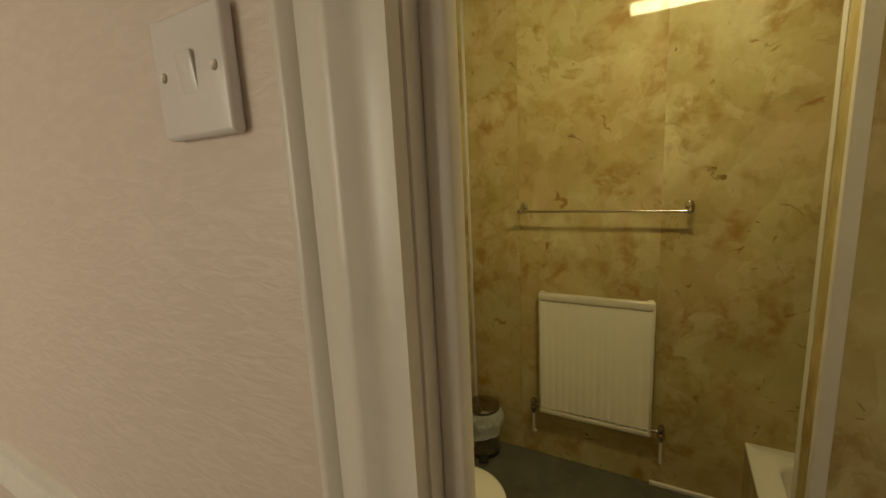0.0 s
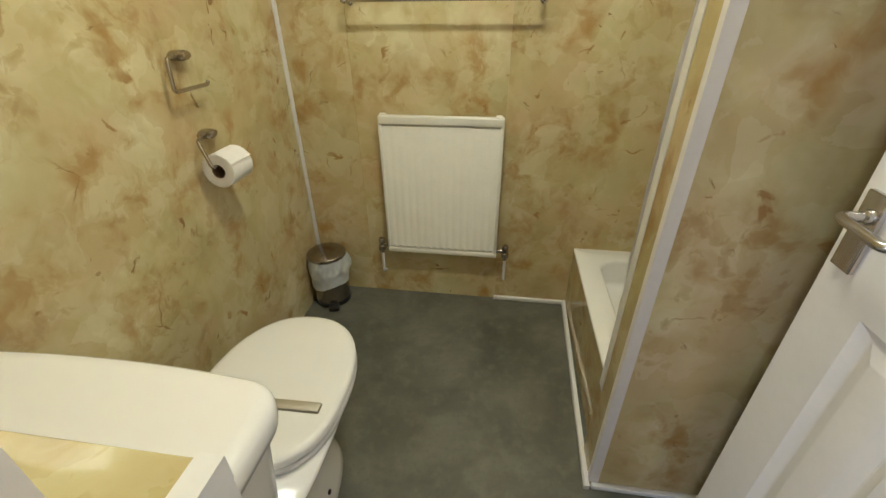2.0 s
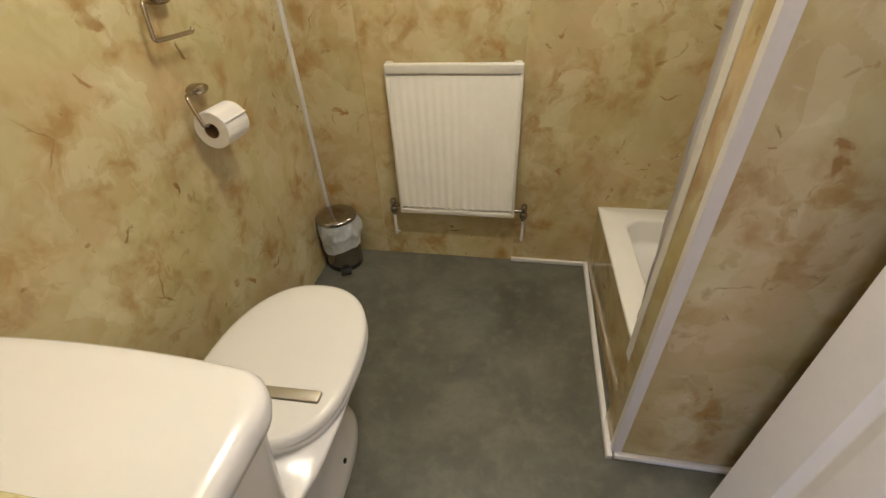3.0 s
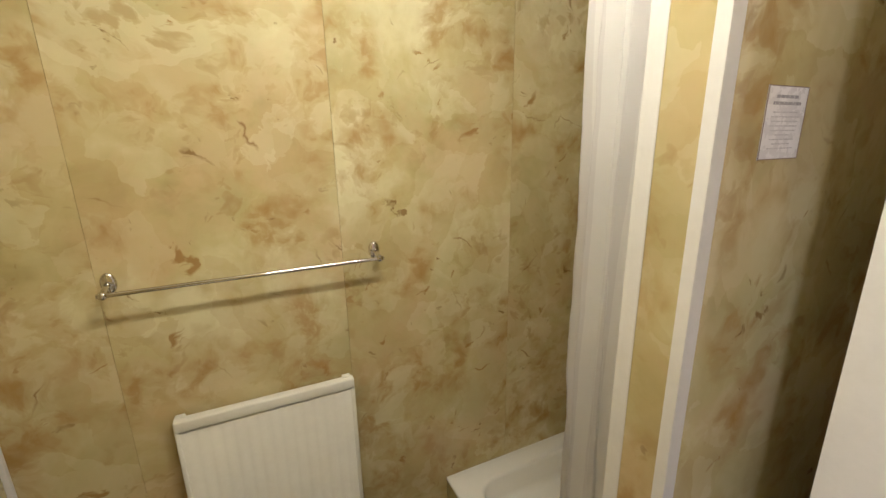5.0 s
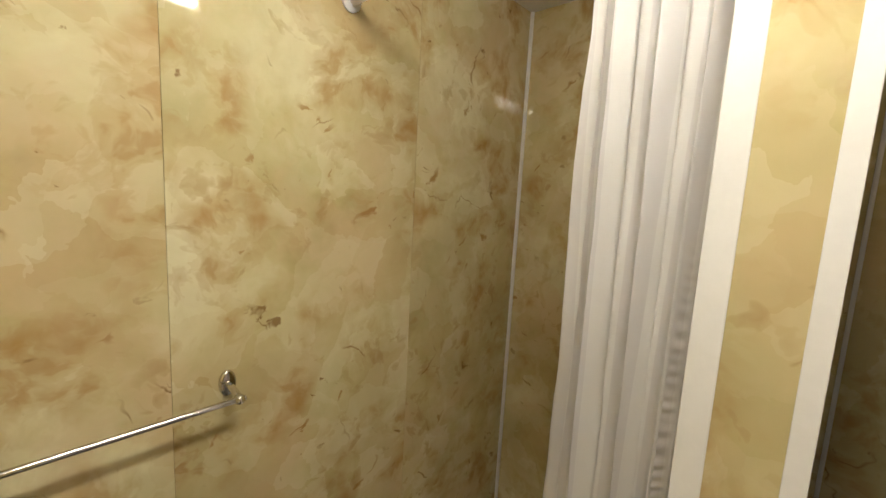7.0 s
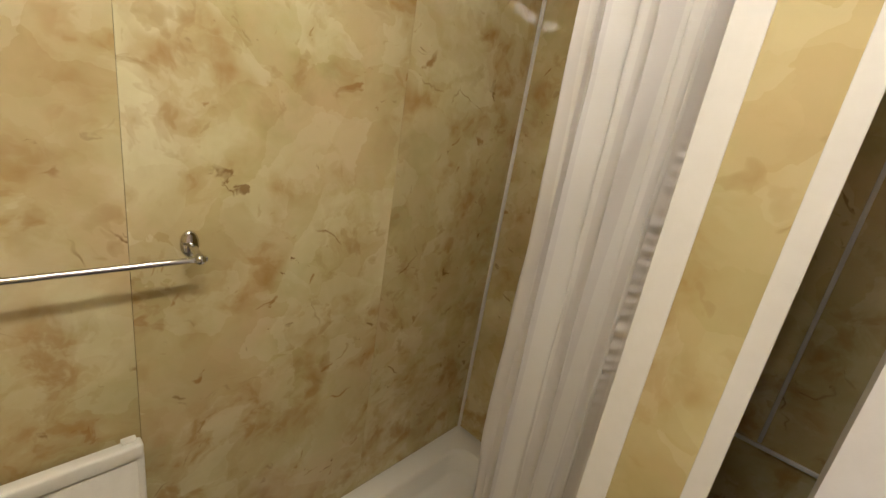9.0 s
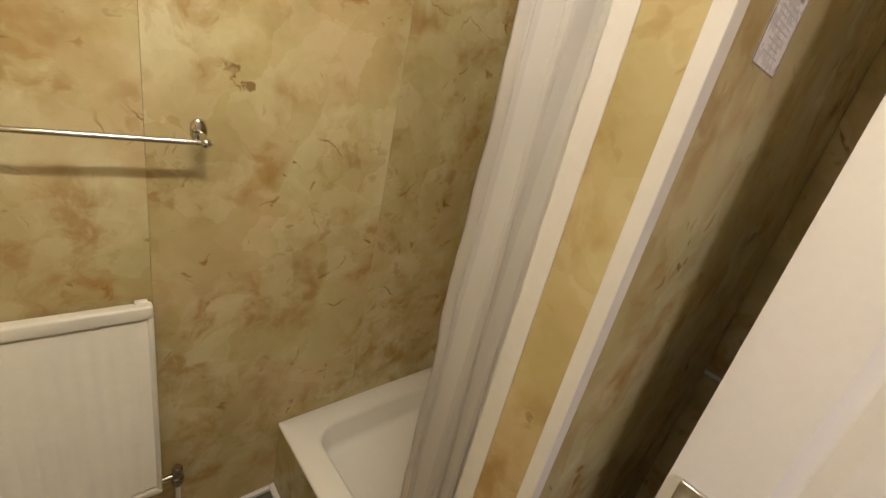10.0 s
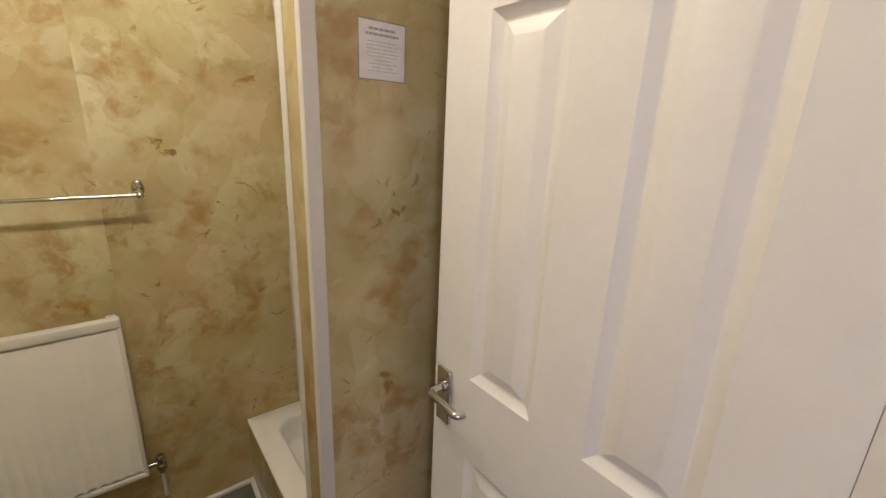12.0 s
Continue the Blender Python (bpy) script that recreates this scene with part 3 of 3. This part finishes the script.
def curtain_mesh():
    bm = bmesh.new()
    uv_layer = bm.loops.layers.uv.new("UVMap")
    nu, nv = 130, 640
    rows = []
    for j in range(nv + 1):
        v = j / nv
        z = CUR_Z0 + (CUR_Z1 - CUR_Z0) * v
        row = []
        for i in range(nu + 1):
            u = i / nu
            w = u + 0.02 * math.sin(5 * u + 2.2 * v)
            phase = 2 * math.pi * (3.7 * w + 0.12 * math.sin(2.0 * v + 4 * u))
            amp = 0.017 * (0.75 + 0.35 * math.sin(9 * u + 1.0)) * (0.8 + 0.2 * v) * min(1.0, 0.3 + 2.6 * u)
            y = CUR_Y0 + (CUR_Y1 - CUR_Y0) * (u + 0.035 * math.sin(2 * phase)) + 0.006 * math.sin(3.2 * v + 6 * u)
            x = CUR_X + 0.012 - 0.011 * u + amp * math.sin(phase) + 0.008 * min(1.0, 0.3 + 2.6 * u) * math.sin(phase * 2 + 1.3 + 2 * v) + 0.006 * math.sin(7 * v + 3 * u)
            crumple = noise.noise((u * 9.0, v * 16.0, 0.3)) * 0.004 + noise.noise((u * 24.0, v * 46.0, 4.3)) * 0.0016
            at = 0.17 - 0.13 * v
            hem = math.exp(-((u - at) / 0.016) ** 2)
            pucker = max(0.0, 0.3 + 1.4 * noise.noise((v * 7.0, 2.0, 0.5)))
            x += crumple - hem * (0.0028 + 0.0024 * pucker * math.sin(v * 620 + 9 * noise.noise((v * 22, 1.0, 0))))
            y += hem * 0.001 * pucker * math.sin(v * 410 + 1.2)
            edge = max(0.0, u - 0.86) / 0.14
            y += edge * (0.010 * noise.noise((1.5, 0.2, v * 9.0)) - 0.018 * max(0.0, v - 0.86) / 0.14)
            row.append(bm.verts.new((x, max(y, PART_Y1 + 0.004), z)))
        rows.append(row)
    for j in range(nv):
        for i in range(nu):
            f = bm.faces.new((rows[j][i], rows[j][i + 1], rows[j + 1][i + 1], rows[j + 1][i]))
            for loop, (a, b) in zip(f.loops, ((i, j), (i + 1, j), (i + 1, j + 1), (i, j + 1))):
                loop[uv_layer].uv = (a / nu, b / nv)
    bmesh.ops.solidify(bm, geom=bm.faces[:], thickness=0.0006)
    return bm


curtain = thing("shower_curtain", "white satin-striped shower curtain drawn aside in folds", "shower curtain")
part("cloth", curtain_mesh(), CLOTH, curtain, angle=180)
for k in range(6):
    y = CUR_Y0 + 0.012 + k * 0.03
    bm = tube([(0.308 + 0.019 * math.cos(a), y + 0.002 * math.sin(a), 2.133 + 0.021 * math.sin(a)) for a in (2 * math.pi * i / 20 for i in range(21))], 0.0016, 8)
    part("ring", bm, WHITE_PVC, curtain)

# ---- radiator ----
RX0, RX1, RZ0, RZ1, RF = -0.585, -0.083, 0.262, 0.886, 2.013


def radiator_face():
    bm = bmesh.new()
    flutes, per = 15, 8
    xs = [RX0 + 0.012 + (RX1 - RX0 - 0.024) * k / (flutes * per) for k in range(flutes * per + 1)]
    def depth(k):
        s = (k % per) / per
        return 0.0009 * max(0.0, min(1.0, 2.2 * abs(2 * s - 1) - 0.5))
    levels = [(RZ0 + 0.022, 0.010), (RZ0 + 0.029, -0.0025), (RZ0 + 0.034, None), (RZ1 - 0.046, None), (RZ1 - 0.040, 0.004)]
    wave = lambda k, z: 0.010 * abs(math.sin(math.pi * (k % per) / per)) if 0.0 < z - RZ0 - 0.025 < 0.02 else 0.0
    rows = [[bm.verts.new((x, RF + 0.003 + (depth(k) if d is None else d), z + wave(k, z))) for k, x in enumerate(xs)] for z, d in levels]
    for a, b in zip(rows, rows[1:]):
        for i in range(len(xs) - 1):
            bm.faces.new((a[i], a[i + 1], b[i + 1], b[i]))
    return bm


radiator = thing("radiator", "white single-panel radiator mounted low on the wall", "radiator")
part("panel", radiator_face(), RAD_PAINT, radiator, angle=60)
part("body", box(RX0 + 0.001, RX1 - 0.001, RF + 0.012, RF + 0.034, RZ0 + 0.006, RZ1 - 0.004, 0.005, 3), RAD_PAINT, radiator)
part("top_rail", box(RX0, RX1, RF, RF + 0.03, RZ1 - 0.036, RZ1, 0.006, 3), RAD_PAINT, radiator)
part("bottom_rail", box(RX0, RX1, RF, RF + 0.03, RZ0, RZ0 + 0.024, 0.006, 3), RAD_PAINT, radiator)
for x0, x1 in ((RX0, RX0 + 0.013), (RX1 - 0.013, RX1)):
    part("side_edge", box(x0, x1, RF + 0.001, RF + 0.03, RZ0 + 0.018, RZ1 - 0.03, 0.004, 3), RAD_PAINT, radiator)
for x0, x1 in ((RX0 + 0.004, RX0 + 0.03), (RX1 - 0.034, RX1 - 0.008)):
    part("end_cap", box(x0, x1, RF + 0.016, RF + 0.034, RZ1 - 0.006, RZ1 + 0.005, 0.003, 2), RAD_PAINT, radiator)
for x in (RX0 + 0.1, RX1 - 0.1):
    part("bracket", box(x, x + 0.03, RF + 0.033, BACK - 0.0002, RZ0 + 0.1, RZ1 - 0.1), RAD_PAINT, radiator)
for side, x in ((-1, RX0 - 0.035), (1, RX1 + 0.040)):
    valve = part("valve", tube(rounded([(RX0 if side < 0 else RX1, RF + 0.02, 0.29), (x, RF + 0.02, 0.29), (x, RF + 0.02, 0.245)], 0.006), 0.0085, 14), OLD_CHROME, radiator, "tarnished chrome valve")
    bm = lathe([(0.0145, -0.028), (0.0165, -0.024), (0.0165, -0.006), (0.012, 0.0), (0.014, 0.006), (0.014, 0.03), (0.010, 0.036)], 18)
    bmesh.ops.translate(bm, vec=(x, RF + 0.02, 0.286), verts=bm.verts)
    part("cap", bm, OLD_CHROME, valve)
    part("pipe", tube(rounded([(x, RF + 0.02, 0.262), (x, RF + 0.02, 0.135), (x, BACK - 0.0005, 0.125)], 0.02), 0.0065, 12), WHITE_PVC, radiator, "white painted pipe")

# ---- towel rail ----
towel = thing("towel_rail", "chrome towel rail fixed to the marbled wall", "towel rail")
BX0, BX1, BY, BZ = -0.664, 0.022, 2.004, 1.276
part("bar", tube([(BX0 - 0.012, BY, BZ), (BX1 + 0.012, BY, BZ)], 0.0058, 16), CHROME, towel)
for x in (BX0, BX1):
    rings = []
    for sc, d in ((1.0, 0.0), (1.0, 0.003), (0.92, 0.006), (0.7, 0.0085), (0.0001, 0.009)):
        rings.append([(x + 0.0175 * sc * math.cos(a), BACK - d, BZ + 0.012 + 0.028 * sc * math.sin(a)) for a in (2 * math.pi * k / 28 for k in range(28))])
    post = part("wall_plate", loft(rings), CHROME, towel)
    part("post", tube(rounded([(x, BACK - 0.006, BZ + 0.012), (x, BY + 0.02, BZ + 0.008), (x, BY, BZ)], 0.01), 0.0072, 12), CHROME, post)
    bm = bmesh.new()
    bmesh.ops.create_uvsphere(bm, u_segments=18, v_segments=12, radius=0.0112)
    bmesh.ops.translate(bm, vec=(x, BY, BZ), verts=bm.verts)
    part("knuckle", bm, CHROME, post)


# ---- paper holders and roll ----
def paper_holder(label, y, z, drop, lean):
    h = thing("toilet_paper_holder", label, "paper holder", at=(LEFT, y, z), group="paper holders on the wall")
    rings = []
    for sc, d in ((1.0, 0.0002), (1.0, 0.02), (0.9, 0.027), (0.6, 0.031), (0.0001, 0.0315)):
        rings.append([(d, 0.031 * sc * math.cos(a), 0.0135 * sc * math.sin(a)) for a in (2 * math.pi * k / 28 for k in range(28))])
    part("wall_plate", loft(rings), OLD_CHROME, h)
    path = rounded([(0.016, -0.02, 0.0), (0.034, -0.075, 0.0), (0.034 + lean, -0.088, -drop), (0.034 + lean, 0.046, -drop), (0.034 + lean, 0.051, -drop + 0.008)], 0.012)
    part("arm", tube(path, 0.0052, 12), OLD_CHROME, h)
    return h


paper_holder("empty chrome toilet paper holder on the wall", 1.488, 1.15, 0.078, 0.004)
paper_holder("chrome toilet paper holder carrying a roll", 1.506, 0.938, 0.074, 0.032)
roll = thing("toilet_roll", "part-used white toilet roll hanging on the lower holder", "toilet roll", at=(-0.896, 1.437, 0.848))


def turned_y(profile, cap0=True, cap1=True):
    bm = lathe(profile, 44, None, cap0, cap1)
    bmesh.ops.rotate(bm, verts=bm.verts, matrix=Matrix.Rotation(radians(-90), 3, "X"), cent=(0, 0, 0))
    return bm


part("paper", turned_y([(0.0205, 0.001), (0.048, 0.0), (0.0495, 0.0015), (0.05, 0.05), (0.0495, 0.0985), (0.048, 0.1), (0.0205, 0.099), (0.0205, 0.001)], False, False), TISSUE, roll)
part("core", turned_y([(0.0203, 0.0), (0.0203, 0.1), (0.0192, 0.1), (0.0192, 0.0), (0.0203, 0.0)], False, False), CARDBOARD, roll, "brown cardboard tube")
rings = []
for y in (0.001, 0.05, 0.099):
    arc = [(radians(a), 0.0507) for a in range(150, 20, -10)]
    pts = [(r * math.cos(a), y, r * math.sin(a)) for a, r in arc] + [(0.051, y, 0.024)]
    rings.append(pts + [(px * 0.985, y, pz * 0.985) for px, _, pz in reversed(pts)])
part("loose_sheet", loft(rings), TISSUE, roll)

# ---- toilet ----
toilet = thing("toilet", "white close-coupled ceramic toilet with its lid closed", "toilet", at=(-0.615, 0.0, 0.0))


def oval(hw, y0, y1, z, power=2.3, back=0.75, count=48):
    """Egg-shaped ring: wide towards its front, squarer at the back."""
    out = []
    mid = y0 + (y1 - y0) * 0.46
    for k in range(count):
        a = 2 * math.pi * k / count
        c, s = math.cos(a), math.sin(a)
        p = 2 / power if s >= 0 else back * 2 / power
        x = hw * math.copysign(abs(c) ** (2 / power), c)
        y = mid + (y1 - mid if s >= 0 else mid - y0) * math.copysign(abs(s) ** p, s)
        out.append((x, y, z))
    return out


part("pan", loft([oval(0.116, 0.70, 1.198, 0.0, 2.5), oval(0.120, 0.695, 1.204, 0.012, 2.5), oval(0.117, 0.70, 1.194, 0.05, 2.5), oval(0.102, 0.70, 1.155, 0.13, 2.3), oval(0.098, 0.69, 1.14, 0.20, 2.2), oval(0.122, 0.67, 1.19, 0.28, 2.2), oval(0.160, 0.65, 1.265, 0.34, 2.2), oval(0.179, 0.64, 1.294, 0.374, 2.2), oval(0.182, 0.64, 1.298, 0.388, 2.2), oval(0.176, 0.645, 1.292, 0.394, 2.2)]), CERAMIC, toilet, angle=60)
part("shelf", box(-0.12, 0.12, 0.60, 0.76, 0.31, 0.4055, 0.035, 5), CERAMIC, toilet)
part("seat", loft([oval(0.178, 0.838, 1.300, 0.3945), oval(0.187, 0.832, 1.309, 0.398), oval(0.189, 0.83, 1.312, 0.410), oval(0.187, 0.831, 1.310, 0.4165), oval(0.176, 0.84, 1.298, 0.4175)]), SEAT_PLASTIC, toilet, angle=60)
part("lid", loft([oval(0.178, 0.838, 1.300, 0.4205), oval(0.188, 0.829, 1.311, 0.4225), oval(0.188, 0.827, 1.312, 0.437), oval(0.184, 0.83, 1.308, 0.4435), oval(0.172, 0.84, 1.296, 0.447), oval(0.12, 0.88, 1.24, 0.4490), oval(0.05, 0.96, 1.14, 0.4495)]), SEAT_PLASTIC, toilet, angle=60)
for x in (-0.075, 0.075):
    bm = lathe([(0.012, 0.394), (0.012, 0.44), (0.009, 0.444)], 16)
    bmesh.ops.translate(bm, vec=(x, 0.815, 0), verts=bm.verts)
    part("hinge", bm, SEAT_PLASTIC, toilet)


def cistern_ring(hw, y0, y1, z, r=0.055, bow=0.0, back_r=0.012):
    out = []
    for cx, cy, a0, rr in ((hw - r, y1 - r, 0, r), (-hw + r, y1 - r, 90, r), (-hw + back_r, y0 + back_r, 180, back_r), (hw - back_r, y0 + back_r, 270, back_r)):
        for k in range(9):
            a = radians(a0 + 90 * k / 8)
            out.append([cx + rr * math.cos(a), cy + rr * math.sin(a), z])
        if a0 == 0:
            for k in range(1, 12):
                out.append([(hw - r) * (1 - 2 * k / 12), y1, z])
    for p in out:
        if p[1] > (y0 + y1) / 2:
            p[1] += bow * (1 - (p[0] / hw) ** 2)
    return [tuple(p) for p in out]


def shifted(ring, dx, dy):
    return [(x + dx, y + dy, z) for x, y, z in ring]


CD, CY = -0.017, -0.016
part("cistern", loft([shifted(cistern_ring(*a), CD, CY) for a in ((0.215, 0.572, 0.738, 0.405, 0.05, 0.012), (0.226, 0.571, 0.745, 0.42, 0.05, 0.012), (0.258, 0.568, 0.765, 0.757, 0.05, 0.016))]), CERAMIC, toilet, angle=50)
lid_rings = ((0.262, 0.566, 0.770, 0.755, 0.052, 0.016), (0.270, 0.5635, 0.777, 0.760, 0.055, 0.016), (0.272, 0.5632, 0.780, 0.772, 0.055, 0.016), (0.272, 0.5632, 0.780, 0.788, 0.055, 0.016),
             (0.269, 0.566, 0.777, 0.797, 0.054, 0.016), (0.262, 0.572, 0.770, 0.803, 0.05, 0.016), (0.246, 0.585, 0.755, 0.8055, 0.045, 0.015), (0.11, 0.64, 0.70, 0.8075, 0.025, 0.004))
part("cistern_lid", loft([shifted(cistern_ring(*a), CD, CY) for a in lid_rings]), CERAMIC, toilet, angle=60)
bm = lathe([(0.016, 0.0), (0.016, 0.008), (0.010, 0.012)], 20)
bmesh.ops.transform(bm, matrix=pose(0.170, 0.752, 0.727, -90, 0, 0), verts=bm.verts)
part("flush_boss", bm, LEVER_METAL, toilet)
bm = box(0.160, 0.289, 0.765, 0.783, 0.735, 0.742, 0.003, 2)
bmesh.ops.rotate(bm, verts=bm.verts, matrix=Matrix.Rotation(radians(-2), 3, "Y"), cent=(0.165, 0.774, 0.738))
part("flush_lever", bm, LEVER_METAL, toilet, "dull nickel flush lever")
# fixing holes: solid discs, the shade inside put in as near-black colour
for s in (1, -1):
    bm = lathe([(0.0075, 0.0), (0.0075, 0.003), (0.005, 0.004)], 14)
    bmesh.ops.transform(bm, matrix=pose(s * 0.110, 0.998, 0.078, 0, s * 82, 0), verts=bm.verts)
    part("fixing_hole", bm, HOLE_SHADE, toilet, "dark disc with a fixing hole's shade as its colour")

# ---- pedal bin ----
bin_thing = thing("pedal_bin", "small steel pedal bin with a white liner hanging out", "bin", at=(-0.872, 1.960, 0.0), turn=22)
part("base", lathe([(0.078, 0.0), (0.083, 0.004), (0.084, 0.026), (0.081, 0.030)], 40), BLACK_PLASTIC, bin_thing)
part("body", lathe([(0.083, 0.028), (0.083, 0.250)], 48), BIN_STEEL, bin_thing)
part("lid", lathe([(0.087, 0.252), (0.0895, 0.255), (0.0895, 0.267), (0.086, 0.2705), (0.068, 0.277), (0.035, 0.2815), (0.004, 0.283)], 48), BIN_STEEL, bin_thing, "domed steel lid")
bag = bmesh.new()
rings = []
for j in range(24):
    v = j / 23
    z = 0.254 - 0.17 * v
    ring = []
    for k in range(72):
        a = 2 * math.pi * k / 72
        skirt = 0.5 + 0.5 * math.sin(a * 2 + 0.7) * 0.5 + 0.3 * noise.noise((math.cos(a) * 1.4, math.sin(a) * 1.4, 2.0))
        zz = 0.254 - (0.125 + 0.045 * skirt) * v
        puff = 0.013 * math.sin(math.pi * min(1, v * 1.15)) * (0.55 + 0.6 * noise.noise((math.cos(a) * 2, math.sin(a) * 2, v * 2)))
        fold = 0.006 * noise.noise((math.cos(a) * 6, math.sin(a) * 6, v * 4)) + 0.0034 * noise.noise((math.cos(a) * 15, math.sin(a) * 15, v * 9))
        ear = 0.016 * max(0.0, math.cos(a - 0.35)) ** 6 * math.sin(math.pi * min(1, v * 1.3))
        r = 0.0855 + max(-0.0012, puff + fold) + ear
        ring.append((r * math.cos(a), r * math.sin(a), zz))
    rings.append(ring)
part("liner", loft(rings, bag, False, False), BAG, bin_thing, "crumpled white liner bag", angle=180)
part("pedal", box(-0.024, 0.024, -0.118, -0.07, 0.008, 0.022, 0.005, 2), BLACK_PLASTIC, bin_thing)

# ---- notice on the partition ----
notice = thing("notice", "small white laminated notice with printed lines", "notice", at=(0.391, PART_Y0, 1.637))
part("card", box(-0.0495, 0.0495, -0.0012, -0.0001, -0.0505, 0.0505), CARD, notice, smooth=False)
for a, b, c, d in ((-0.0495, 0.0495, 0.0493, 0.0505), (-0.0495, 0.0495, -0.0505, -0.0493), (-0.0495, -0.0485, -0.0493, 0.0493), (0.0485, 0.0495, -0.0493, 0.0493)):
    part("border", box(a, b, -0.0016, -0.0012, c, d), CARD_EDGE, notice, "thin dark edge", smooth=False)
random.seed(5)
lines = [(0.036, 0.028, 0.0042), (0.027, 0.034, 0.0042)] + [(0.015 - 0.0062 * k, w, 0.0017) for k, w in enumerate((0.031, 0.034, 0.033, 0.034, 0.031, 0.018, 0.030, 0.022, 0.032))]
for k, (z, half, tall) in enumerate(lines):
    x = -half
    while x < half:
        w = min(random.uniform(0.004, 0.011), half - x)
        if w > 0.0015:
            part("print", box(x, x + w, -0.0015, -0.0012, z - tall / 2, z + tall / 2), INK if k < 2 else INK_PALE, notice, smooth=False)
        x += w + 0.0016
